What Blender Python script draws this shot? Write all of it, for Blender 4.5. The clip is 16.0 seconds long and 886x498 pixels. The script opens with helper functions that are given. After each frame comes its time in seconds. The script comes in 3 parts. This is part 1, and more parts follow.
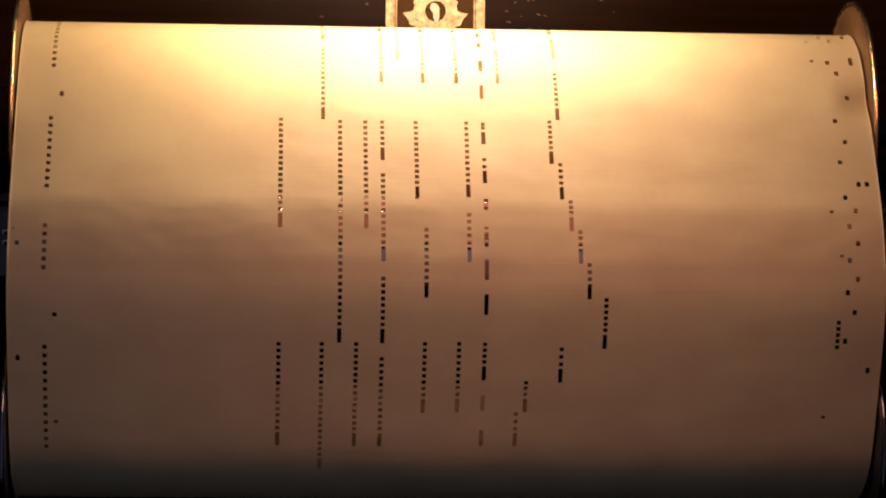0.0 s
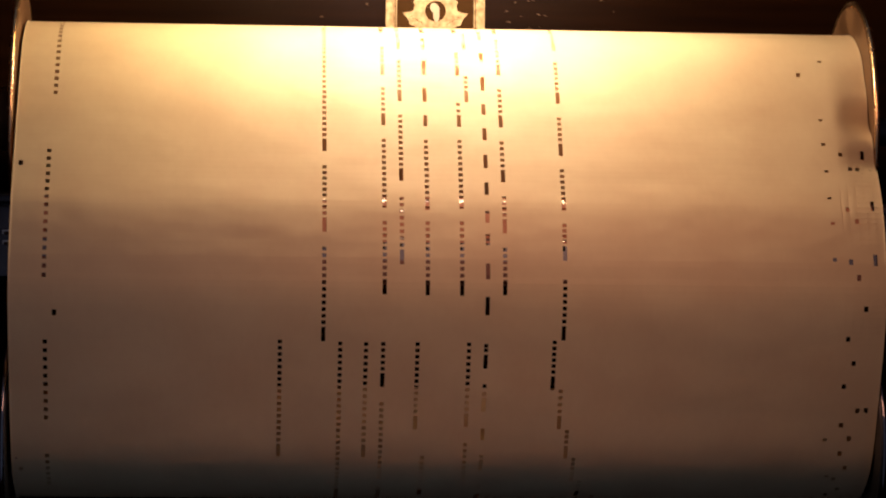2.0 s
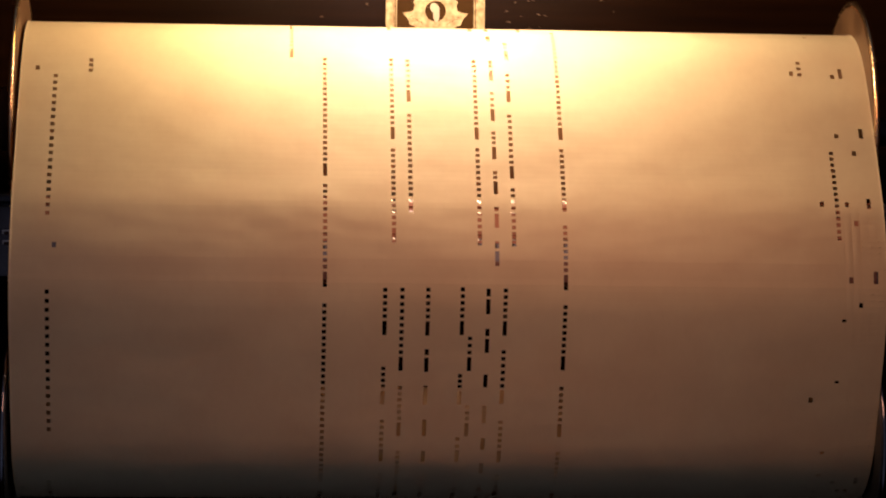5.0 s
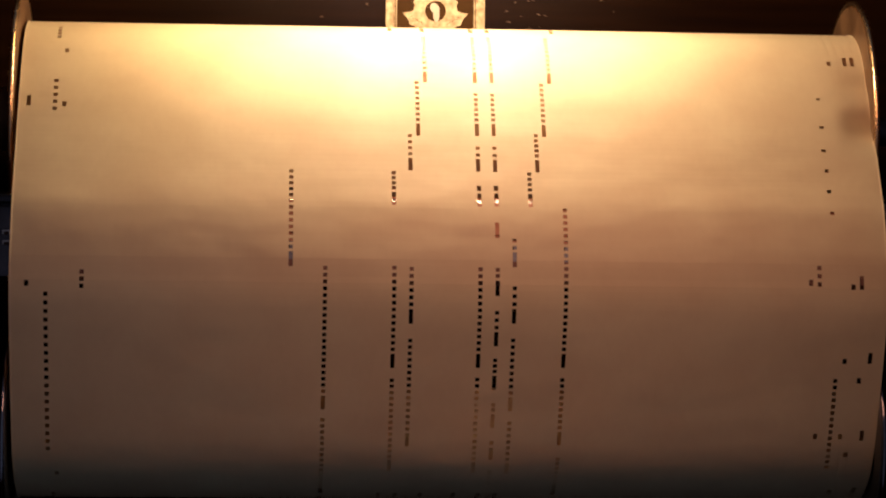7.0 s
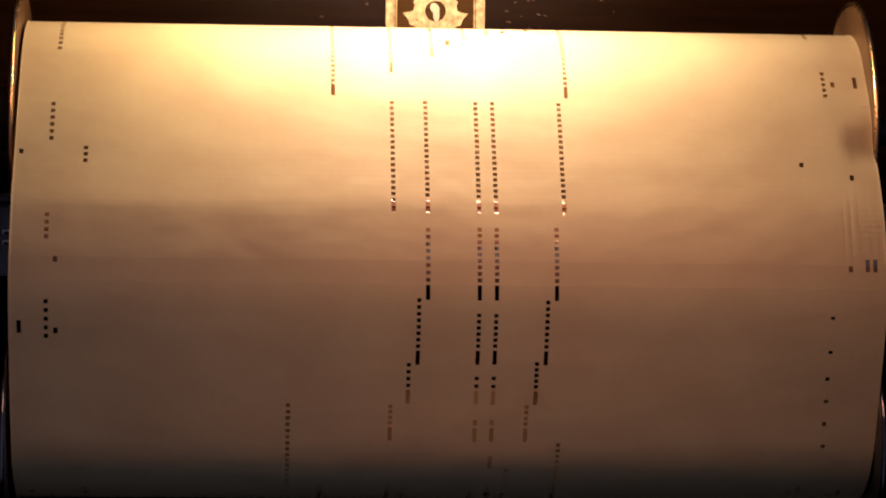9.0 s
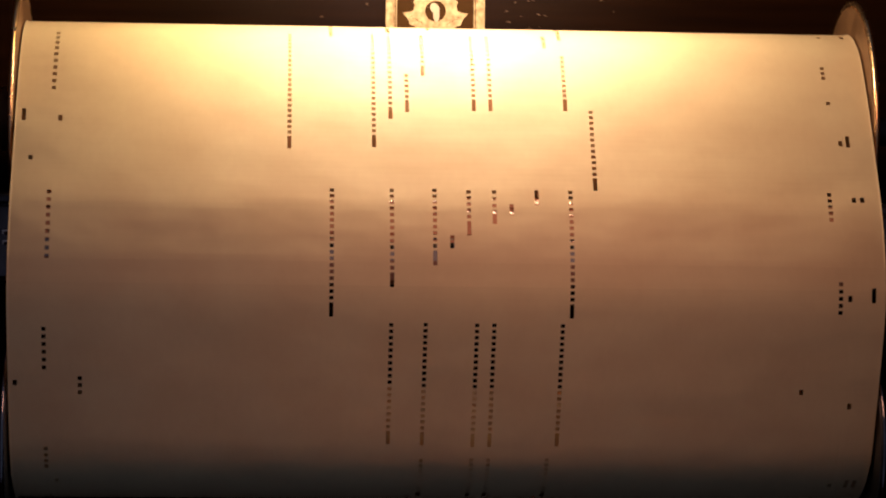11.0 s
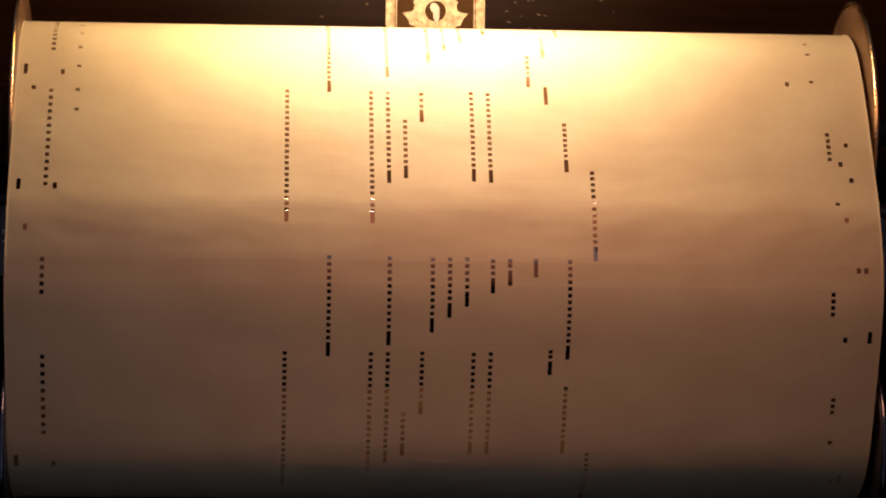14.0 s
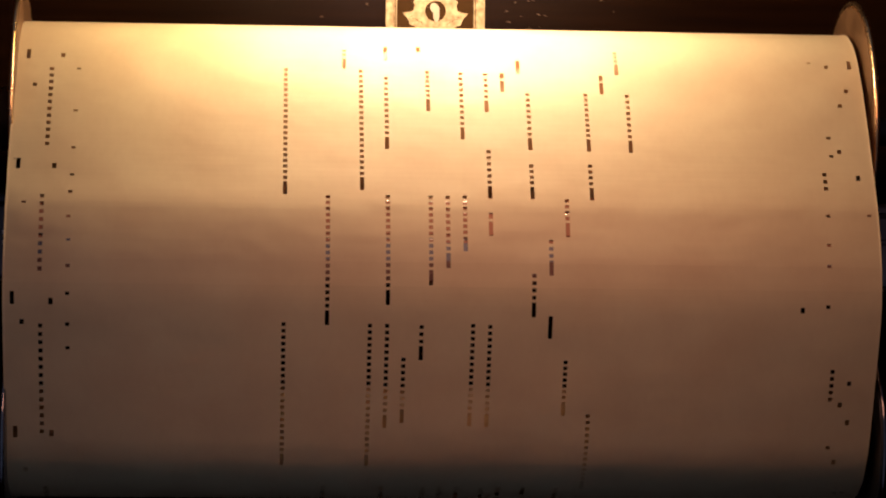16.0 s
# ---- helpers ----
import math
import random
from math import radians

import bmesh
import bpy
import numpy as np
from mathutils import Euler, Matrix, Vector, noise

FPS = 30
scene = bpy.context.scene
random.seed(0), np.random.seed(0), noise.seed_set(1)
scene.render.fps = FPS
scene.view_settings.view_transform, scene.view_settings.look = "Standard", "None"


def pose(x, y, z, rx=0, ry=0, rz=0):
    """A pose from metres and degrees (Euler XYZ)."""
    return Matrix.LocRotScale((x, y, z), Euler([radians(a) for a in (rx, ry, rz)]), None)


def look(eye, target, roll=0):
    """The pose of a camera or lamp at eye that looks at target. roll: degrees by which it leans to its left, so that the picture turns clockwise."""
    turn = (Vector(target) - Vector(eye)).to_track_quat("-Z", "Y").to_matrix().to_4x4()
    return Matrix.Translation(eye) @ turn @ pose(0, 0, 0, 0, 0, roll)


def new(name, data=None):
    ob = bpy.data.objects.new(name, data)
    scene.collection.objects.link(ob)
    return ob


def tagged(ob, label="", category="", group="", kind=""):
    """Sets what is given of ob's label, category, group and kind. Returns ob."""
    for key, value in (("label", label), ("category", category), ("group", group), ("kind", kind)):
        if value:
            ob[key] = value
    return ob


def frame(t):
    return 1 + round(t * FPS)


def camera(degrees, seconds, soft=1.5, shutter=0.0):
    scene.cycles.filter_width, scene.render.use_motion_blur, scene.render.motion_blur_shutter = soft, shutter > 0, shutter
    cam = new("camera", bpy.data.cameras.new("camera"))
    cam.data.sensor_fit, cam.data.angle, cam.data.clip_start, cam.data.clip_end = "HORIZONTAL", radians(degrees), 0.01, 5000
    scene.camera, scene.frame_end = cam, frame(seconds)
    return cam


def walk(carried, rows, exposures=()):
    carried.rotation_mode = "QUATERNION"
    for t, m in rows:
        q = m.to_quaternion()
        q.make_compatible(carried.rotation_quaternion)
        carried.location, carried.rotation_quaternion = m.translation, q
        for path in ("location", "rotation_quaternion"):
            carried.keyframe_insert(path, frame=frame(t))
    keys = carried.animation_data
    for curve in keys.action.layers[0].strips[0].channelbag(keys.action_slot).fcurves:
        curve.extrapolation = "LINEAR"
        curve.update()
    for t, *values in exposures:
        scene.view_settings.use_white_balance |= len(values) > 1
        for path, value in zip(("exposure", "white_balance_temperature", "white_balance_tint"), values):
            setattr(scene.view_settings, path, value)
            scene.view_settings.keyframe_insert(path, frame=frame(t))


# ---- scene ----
# ---- camera: it stands still ----
cam = camera(18.28, 16.0, soft=2.1)
EYE = Vector((-0.01977, -0.90, 0.0))
VIEW = look(EYE, EYE + Vector((math.sin(0.06561), math.cos(0.06561), 0.0)), 0.7045)
walk(cam, [(0.0, VIEW), (16.0, VIEW)])

# ---- light: unseen warm lamp close over the roll in six points, added front fill ----
# dim room light, added as a gradient: warm at -x, cooler and brighter at +x
world = bpy.data.worlds.new("dim_room")
scene.world = world
world.use_nodes = True
room = world.node_tree
side = room.nodes.new("ShaderNodeSeparateXYZ")
shade = room.nodes.new("ShaderNodeMapRange")
hue = room.nodes.new("ShaderNodeMix")
hue.data_type = "RGBA"
hue.inputs["A"].default_value, hue.inputs["B"].default_value = (0.64, 0.52, 0.60, 1), (1.00, 1.20, 1.95, 1)
shade.inputs["From Min"].default_value = -1.0
room.links.new(room.nodes.new("ShaderNodeTexCoord").outputs["Generated"], side.inputs["Vector"])
room.links.new(side.outputs["X"], shade.inputs["Value"])
room.links.new(shade.outputs["Result"], hue.inputs["Factor"])
room.links.new(hue.outputs["Result"], room.nodes["Background"].inputs["Color"])
room.nodes["Background"].inputs["Strength"].default_value = 0.086
# six points stand for one lamp; the middle ones are whitened for the glare
for x, watts, green, blue in ((-0.052, 0.06, 0.635, 0.25), (-0.016, 0.26, 0.645, 0.37), (0.022, 0.40, 0.67, 0.51), (0.058, 0.40, 0.67, 0.51),
                              (0.092, 0.23, 0.67, 0.43), (0.124, 0.05, 0.67, 0.40)):
    lamp_data = bpy.data.lights.new("warm_lamp", "POINT")
    lamp_data.energy, lamp_data.color, lamp_data.shadow_soft_size = watts, (1.0, green, blue), 0.010
    lamp = new("warm_lamp", lamp_data)
    lamp.location = (x, 0.031, 0.116)
# added fill with no seen source; it lifts the lower half of the sheet
front_data = bpy.data.lights.new("front_fill", "AREA")
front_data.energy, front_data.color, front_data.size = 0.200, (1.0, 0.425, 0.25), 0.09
front_fill = new("front_fill", front_data)
front_fill.matrix_world = look((0.078, -0.152, 0.112), (0.068, 0.0, -0.024))
scene.view_settings.exposure = 0.0

# ---- the way of the paper: angle of its run by the distance along it ----
KNOTS = (-.13, -.1, -.0748, -.05, -.030, -.024, -.0180, -.0125, -.006, -.0022, 0, .003, .0055, .009, .0105, .013, .021, .030, .040, .06, .067, .081, .0955, .106)
ANGLES = (2.125, 1.36, .69, .57, .555, .565, .535, .40, .335, .31, .30, .27, .165, .11, .13, -.02, -.25, -.335, -.35, -.38, -.42, -.79, -1.18, -1.44)
STEP = 0.0005
GRID = np.arange(-0.96, 0.96, STEP)


def run_angles():
    """The angle all along the way; past both ends it winds inwards round the spools."""
    phi = np.interp(GRID, KNOTS, ANGLES)
    for i, s in enumerate(GRID):
        if s > KNOTS[-1]:
            d = s - KNOTS[-1]
            a = min(d, 0.028)
            phi[i] = ANGLES[-1] - d / 0.0368 - 1000.0 * (a * d - a * a / 2) - 3.0 * d * d
        elif s < KNOTS[0]:
            d = KNOTS[0] - s
            a = min(d, 0.020)
            phi[i] = ANGLES[0] + d / 0.0378 + 900.0 * (a * d - a * a / 2) + 3.0 * d * d
    return phi


PHI = run_angles()
RUN_Y = np.concatenate([[0], np.cumsum(-np.sin((PHI[1:] + PHI[:-1]) / 2) * STEP)])
RUN_Z = np.concatenate([[0], np.cumsum(-np.cos((PHI[1:] + PHI[:-1]) / 2) * STEP)])
RUN_Y -= np.interp(0, GRID, RUN_Y)
RUN_Z -= np.interp(0, GRID, RUN_Z)


def on_run(s, inset=0.0):
    """Place (y, z) and angle of the paper at s metres along its way; inset: below its face."""
    phi = float(np.interp(s, GRID, PHI))
    return (float(np.interp(s, GRID, RUN_Y)) + inset * math.cos(phi),
            float(np.interp(s, GRID, RUN_Z)) - inset * math.sin(phi), phi)


PASSED = (-.00122, .01918, .03912, .05848, .07925, .10057, .12001, .13933, .16087, .18134, .20163, .22183, .24203, .26232, .28367, .30390, .32404,
          .34535, .36605, .38676, .40733, .42791, .44867, .46975, .49058, .51129, .53308, .55375, .57427, .59518, .61709, .63879, .66061)


def wound(t):
    """Metres of paper that have passed at t seconds: a smooth curve through PASSED, which goes by half seconds."""
    i = min(int(t * 2), len(PASSED) - 2)
    p, q, u = PASSED[i], PASSED[i + 1], t * 2 - i
    a = (q - PASSED[i - 1]) / 2 if i else q - p
    b = (PASSED[i + 2] - p) / 2 if i + 2 < len(PASSED) else q - p
    return p * (1 + 2 * u) * (1 - u) ** 2 + a * u * (1 - u) ** 2 + q * u * u * (3 - 2 * u) + b * u * u * (u - 1)


def drift(t):
    """The roll's slow sideways wander, in metres."""
    return float(np.interp(t, (0, 1.5, 3.5, 7, 9, 12.5, 14.5, 16), (0, .00037, .00055, .00074, .00055, -.00037, -.00092, -.00129)))


def slack(t, s):
    """How far the sheet hangs back below the bar, when it runs loose before the take-up spool."""
    return float(np.interp(t, (9.0, 11.3, 12.0, 12.6, 13.0, 13.5), (0, .0013, .0016, .0021, .0017, 0))) * min(max((s - 0.008) / 0.030, 0.0), 1.0)


PITCH = 0.0254 / 9
LEFT, RIGHT = -36.2 * PITCH, 65.9 * PITCH
MIDDLE = (LEFT + RIGHT) / 2


# ---- materials ----
def material(name, color, rough, metal=0.0):
    m = bpy.data.materials.new(name)
    m.use_nodes = True
    b = m.node_tree.nodes["Principled BSDF"]
    b.inputs["Base Color"].default_value = (*color, 1)
    b.inputs["Roughness"].default_value = rough
    b.inputs["Metallic"].default_value = metal
    return m, m.node_tree, b


def noise_node(nt, vector, scale, detail=4.0, stretch=None):
    n = nt.nodes.new("ShaderNodeTexNoise")
    n.inputs["Scale"].default_value, n.inputs["Detail"].default_value = scale, detail
    if stretch:
        mp = nt.nodes.new("ShaderNodeMapping")
        mp.inputs["Scale"].default_value = stretch
        nt.links.new(vector, mp.inputs["Vector"])
        vector = mp.outputs["Vector"]
    nt.links.new(vector, n.inputs["Vector"])
    return n


def ramp(nt, fac, stops):
    r = nt.nodes.new("ShaderNodeValToRGB")
    r.color_ramp.elements[0].position, r.color_ramp.elements[0].color = stops[0][0], (*stops[0][1], 1)
    r.color_ramp.elements[1].position, r.color_ramp.elements[1].color = stops[-1][0], (*stops[-1][1], 1)
    nt.links.new(fac, r.inputs["Fac"])
    return r


def bump(nt, b, height, strength, distance):
    n = nt.nodes.new("ShaderNodeBump")
    n.inputs["Strength"].default_value, n.inputs["Distance"].default_value = strength, distance
    nt.links.new(height, n.inputs["Height"])
    nt.links.new(n.outputs["Normal"], b.inputs["Normal"])
    return n


def paper_material():
    m, nt, b = material("aged_roll_paper", (0.70, 0.60, 0.43), 0.52)
    uv = nt.nodes.new("ShaderNodeUVMap")
    uv.uv_map = "roll"
    v = uv.outputs["UV"]
    stain = noise_node(nt, v, 42.0, 5.0)
    col = ramp(nt, stain.outputs["Fac"], ((0.30, (0.665, 0.560, 0.320)), (0.72, (0.735, 0.655, 0.38))))
    fibre = noise_node(nt, v, 420.0, 6.0, (1.0, 0.55, 1.0))
    tone = nt.nodes.new("ShaderNodeMix")
    tone.data_type, tone.blend_type = "RGBA", "MULTIPLY"
    tone.inputs["Factor"].default_value = 0.12
    nt.links.new(col.outputs["Color"], tone.inputs["A"])
    spots = ramp(nt, fibre.outputs["Fac"], ((0.25, (0.72, 0.68, 0.62)), (0.65, (1, 1, 1))))
    nt.links.new(spots.outputs["Color"], tone.inputs["B"])
    cells = nt.nodes.new("ShaderNodeTexVoronoi")
    cells.inputs["Scale"].default_value = 60.0
    nt.links.new(v, cells.inputs["Vector"])
    near = nt.nodes.new("ShaderNodeMath")
    near.operation, near.inputs[1].default_value = "LESS_THAN", 0.022
    nt.links.new(cells.outputs["Distance"], near.inputs[0])
    pick = nt.nodes.new("ShaderNodeSeparateColor")
    nt.links.new(cells.outputs["Color"], pick.inputs["Color"])
    rare = nt.nodes.new("ShaderNodeMath")
    rare.operation, rare.inputs[1].default_value = "GREATER_THAN", 0.93
    nt.links.new(pick.outputs["Red"], rare.inputs[0])
    both = nt.nodes.new("ShaderNodeMath")
    both.operation = "MULTIPLY"
    nt.links.new(near.outputs["Value"], both.inputs[0])
    nt.links.new(rare.outputs["Value"], both.inputs[1])
    specks = nt.nodes.new("ShaderNodeMix")
    specks.data_type = "RGBA"
    specks.inputs["B"].default_value = (0.22, 0.16, 0.10, 1)
    nt.links.new(both.outputs["Value"], specks.inputs["Factor"])
    nt.links.new(tone.outputs["Result"], specks.inputs["A"])
    nt.links.new(specks.outputs["Result"], b.inputs["Base Color"])
    waves = noise_node(nt, v, 28.0, 3.0, (0.6, 1.0, 1.0))
    add = nt.nodes.new("ShaderNodeMath")
    add.operation = "MULTIPLY_ADD"
    add.inputs[1].default_value = 0.006
    nt.links.new(fibre.outputs["Fac"], add.inputs[0])
    nt.links.new(waves.outputs["Fac"], add.inputs[2])
    n = bump(nt, b, add.outputs["Value"], 0.5, 0.0032)
    glow = nt.nodes.new("ShaderNodeBsdfTranslucent")
    glow.inputs["Color"].default_value = (0.88, 0.50, 0.30, 1)
    mix = nt.nodes.new("ShaderNodeMixShader")
    mix.inputs["Fac"].default_value = 0.20
    nt.links.new(b.outputs["BSDF"], mix.inputs[1])
    nt.links.new(glow.outputs["BSDF"], mix.inputs[2])
    nt.links.new(mix.outputs["Shader"], nt.nodes["Material Output"].inputs["Surface"])
    return m


def worn_metal(name, color, rough, dark, grain=60.0):
    m, nt, b = material(name, color, rough, 1.0)
    v = nt.nodes.new("ShaderNodeTexCoord").outputs["Object"]
    tarnish = noise_node(nt, v, grain, 6.0)
    col = ramp(nt, tarnish.outputs["Fac"], ((0.35, dark), (0.62, color)))
    nt.links.new(col.outputs["Color"], b.inputs["Base Color"])
    r = nt.nodes.new("ShaderNodeMapRange")
    r.inputs["To Min"].default_value, r.inputs["To Max"].default_value = rough * 0.7, rough * 1.5
    nt.links.new(tarnish.outputs["Fac"], r.inputs["Value"])
    nt.links.new(r.outputs["Result"], b.inputs["Roughness"])
    fine = noise_node(nt, v, 900.0, 3.0)
    bump(nt, b, fine.outputs["Fac"], 0.12, 0.0002)
    return m


def wood_material(name, color, dark, rough):
    m, nt, b = material(name, color, rough)
    v = nt.nodes.new("ShaderNodeTexCoord").outputs["Object"]
    grain = noise_node(nt, v, 30.0, 8.0, (0.35, 1.0, 6.0))
    col = ramp(nt, grain.outputs["Fac"], ((0.3, dark), (0.7, color)))
    nt.links.new(col.outputs["Color"], b.inputs["Base Color"])
    scratch = noise_node(nt, v, 120.0, 3.0, (0.5, 1.0, 4.0))
    b.inputs["Specular IOR Level"].default_value = 0.025
    bump(nt, b, scratch.outputs["Fac"], 0.03, 0.0004)
    return m


PAPER = paper_material()
BRASS = worn_metal("aged_brass", (0.20, 0.115, 0.05), 0.36, (0.11, 0.06, 0.026))
BRASS.node_tree.nodes["Principled BSDF"].inputs["Metallic"].default_value = 0.6
RIM_BRASS = worn_metal("polished_brass", (0.66, 0.46, 0.24), 0.24, (0.50, 0.33, 0.16))
NICKEL = worn_metal("dull_nickel", (0.55, 0.53, 0.50), 0.26, (0.33, 0.30, 0.27))
# the bar's lower body is coloured darker than its upper face
BAR_METAL = worn_metal("upper_bar_brass", (0.43, 0.205, 0.11), 0.6, (0.31, 0.14, 0.07))
LOW_METAL = worn_metal("lower_bar_brass", (0.17, 0.085, 0.055), 0.55, (0.11, 0.05, 0.03))
# blue-grey colour paints in the cool room reflection on the bar by the ports
PORT_REFLECTION = worn_metal("port_plate_cool_reflection", (0.15, 0.17, 0.20), 0.45, (0.10, 0.11, 0.13))
for dull in (BAR_METAL, LOW_METAL, PORT_REFLECTION):
    dull.node_tree.nodes["Principled BSDF"].inputs["Metallic"].default_value = 0.15
# paler metal on the groove lips strengthens the lamp's glints
LIP_METAL = worn_metal("glint_lip", (0.50, 0.43, 0.35), 0.26, (0.40, 0.33, 0.25))
STEEL = worn_metal("polished_dark_steel", (0.20, 0.20, 0.22), 0.13, (0.12, 0.12, 0.13))
DARK_METAL = worn_metal("blackened_steel", (0.10, 0.10, 0.11), 0.28, (0.05, 0.05, 0.055))
WOOD = wood_material("dark_polished_wood", (0.013, 0.0048, 0.0014), (0.005, 0.0018, 0.0006), 0.34)
PANEL = wood_material("brown_lacquered_panel", (0.062, 0.030, 0.007), (0.034, 0.016, 0.003), 0.45)
# black that stands in for the unlit depth of hollows
VOID = material("hollow_black", (0.006, 0.005, 0.005), 0.95)[0]
GILT = worn_metal("gilt_transfer", (0.52, 0.42, 0.21), 0.50, (0.27, 0.19, 0.075), 420.0)
GILT.node_tree.nodes["Principled BSDF"].inputs["Metallic"].default_value = 0.25
SCRATCH = material("bare_scratched_wood", (0.24, 0.16, 0.08), 0.6)[0]
PALE = material("pale_gilt", (0.48, 0.41, 0.26), 0.5)[0]


# ---- mesh helpers ----
def part(name, bm, mat, parent=None, label="", smooth=False):
    me = bpy.data.meshes.new(name)
    if smooth:
        for f in bm.faces:
            f.smooth = True
    bm.to_mesh(me)
    bm.free()
    me.materials.append(mat)
    ob = new(name, me)
    ob.parent = parent
    return tagged(ob, label)


def box(bm, x0, x1, y0, y1, z0, z1, bevel=0.0):
    made = bmesh.ops.create_cube(bm, size=1.0)
    bmesh.ops.transform(bm, verts=made["verts"], matrix=Matrix.LocRotScale(
        ((x0 + x1) / 2, (y0 + y1) / 2, (z0 + z1) / 2), None, (x1 - x0, y1 - y0, z1 - z0)))
    if bevel:
        edges = list({e for v in made["verts"] for e in v.link_edges})
        bmesh.ops.bevel(bm, geom=edges, offset=bevel, segments=2, affect="EDGES", profile=0.5)
    return bm


def lathe(profile, turns=96):
    """A solid turned round the x axis from (x, radius) pairs."""
    bm = bmesh.new()
    rings = []
    for x, r in profile:
        if r < 1e-6:
            rings.append([bm.verts.new((x, 0, 0))])
        else:
            rings.append([bm.verts.new((x, r * math.cos(a), r * math.sin(a)))
                          for a in (2 * math.pi * i / turns for i in range(turns))])
    for a, b in zip(rings, rings[1:]):
        for i in range(turns):
            j = (i + 1) % turns
            if len(a) == 1:
                bm.faces.new((a[0], b[i], b[j]))
            elif len(b) == 1:
                bm.faces.new((a[i], a[j], b[0]))
            else:
                bm.faces.new((a[i], a[j], b[j], b[i]))
    bmesh.ops.recalc_face_normals(bm, faces=bm.faces)
    return bm


def slab(outline, depth, y):
    """A flat piece with this (x, z) outline, standing out towards -y from y."""
    bm = bmesh.new()
    front = [bm.verts.new((x, y - depth, z)) for x, z in outline]
    back = [bm.verts.new((x, y, z)) for x, z in outline]
    bm.faces.new(front)
    bm.faces.new(back[::-1])
    n = len(outline)
    for i in range(n):
        bm.faces.new((front[i], back[i], back[(i + 1) % n], front[(i + 1) % n]))
    bmesh.ops.recalc_face_normals(bm, faces=bm.faces)
    return bm


# ---- the spool box round it all ----
def spool_box():
    x0, x1, y1, z0, z1 = LEFT - 0.036, RIGHT + 0.036, 0.135, -0.190, 0.34
    back = part("wall_back", box(bmesh.new(), x0 - 0.02, x1 + 0.02, y1, y1 + 0.02, z0, z1), WOOD)
    tagged(back, "dark polished wooden back panel of the spool box", "panel", kind="structure")
    rng = random.Random(3)
    for k in range(16):
        x, z = rng.uniform(0.066, 0.086), rng.uniform(0.083, 0.096)
        if k > 11:
            x = rng.uniform(-0.01, 0.16)
        run, rise = rng.uniform(0.0004, 0.0016), rng.uniform(-0.0006, -0.0001)
        part("scratch", slab([(x, z), (x + run, z + rise), (x + run, z + rise + 0.00014), (x, z + 0.00014)], 0.0001, y1), SCRATCH, back)
    for side, a, b in (("wall_left", x0 - 0.02, x0), ("wall_right", x1, x1 + 0.02)):
        w = part(side, box(bmesh.new(), a, b, -0.10, y1 - 0.001, z0, z1), WOOD)
        tagged(w, "dark polished wooden side of the spool box", "panel", kind="structure")
    f = part("floor", box(bmesh.new(), x0 + 0.001, x1 - 0.001, -0.10, y1 - 0.001, z0 - 0.02, z0 - 0.001), WOOD)
    tagged(f, "dark wooden floor of the spool box", "panel", kind="structure")


def emblem():
    """The gilt transfer on the back panel: a framed brown field with a leafy ornament."""
    y, xc = 0.1345, 0.0442
    root = new("gilt_emblem")
    root.location = (xc, y, 0.089)
    tagged(root, "gilt framed transfer with a leafy ornament on dark wood", "emblem")
    part("field", slab([(-0.0158, -0.022), (0.0158, -0.022), (0.0158, 0.05), (-0.0158, 0.05)], 0.0003, 0), PANEL, root, "brown lacquered field")
    for x in (-0.0172, 0.0172):
        part("border", slab([(x - 0.0014, -0.022), (x + 0.0014, -0.022), (x + 0.0014, 0.05), (x - 0.0014, 0.05)], 0.0006, 0), GILT, root)
    for x in (-0.0155, -0.0147, 0.0147, 0.0155):
        part("border_line", slab([(x - 0.0002, -0.022), (x + 0.0002, -0.022), (x + 0.0002, 0.05), (x - 0.0002, 0.05)], 0.0005, 0), GILT, root)
    half = [(0.0, -0.0085), (0.0065, -0.0080), (0.0078, -0.0052), (0.0098, -0.0044), (0.0106, -0.0022), (0.0122, -0.0004),
            (0.0098, -0.0001), (0.0082, 0.0006), (0.0078, 0.0024), (0.0084, 0.0036), (0.0076, 0.0050), (0.0078, 0.0068), (0.0064, 0.0084), (0.0045, 0.0120), (0.0, 0.0145)]
    rng = random.Random(7)
    fine = []
    for (xa, za), (xb, zb) in zip(half, half[1:]):
        for k in range(4):
            u, j = k / 4, 0.00022 if k else 0.0
            fine.append((max(0.0, xa + (xb - xa) * u + rng.uniform(-j, j)), za + (zb - za) * u + rng.uniform(-j, j)))
    fine.append(half[-1])
    outline = fine + [(-x, z) for x, z in fine[-2:0:-1]]
    part("ornament", slab(outline, 0.0009, 0), GILT, root, "gilt leaf ornament")
    disc = [(0.0039 * math.cos(2 * math.pi * i / 40), 0.0004 + 0.0039 * math.sin(2 * math.pi * i / 40)) for i in range(40)]
    medallion = part("medallion", slab(disc, 0.0012, 0), PANEL, root, "dark round medallion")
    blob = []
    for i in range(36):
        a = 2 * math.pi * i / 36
        r = 0.0018 + 0.0006 * math.cos(2 * a + 2.4) + 0.0003 * math.sin(3 * a)
        blob.append((r * math.cos(a) * 1.05, 0.0003 + r * math.sin(a) * 1.5))
    part("figure", slab(blob, 0.0015, 0), PALE, medallion, "pale plain shape")
    for sx in (-1, 1):
        for k in range(3):
            x, z = sx * (0.0052 + 0.0017 * k), -0.0038 + 0.0009 * k
            rib = [(x - sx * 0.0008, z - 0.0006), (x - sx * 0.00065, z - 0.0007), (x + sx * 0.0006, z + 0.0003), (x + sx * 0.0005, z + 0.00042)]
            part("leaf_rib", slab(rib, 0.00105, 0), PANEL, root)


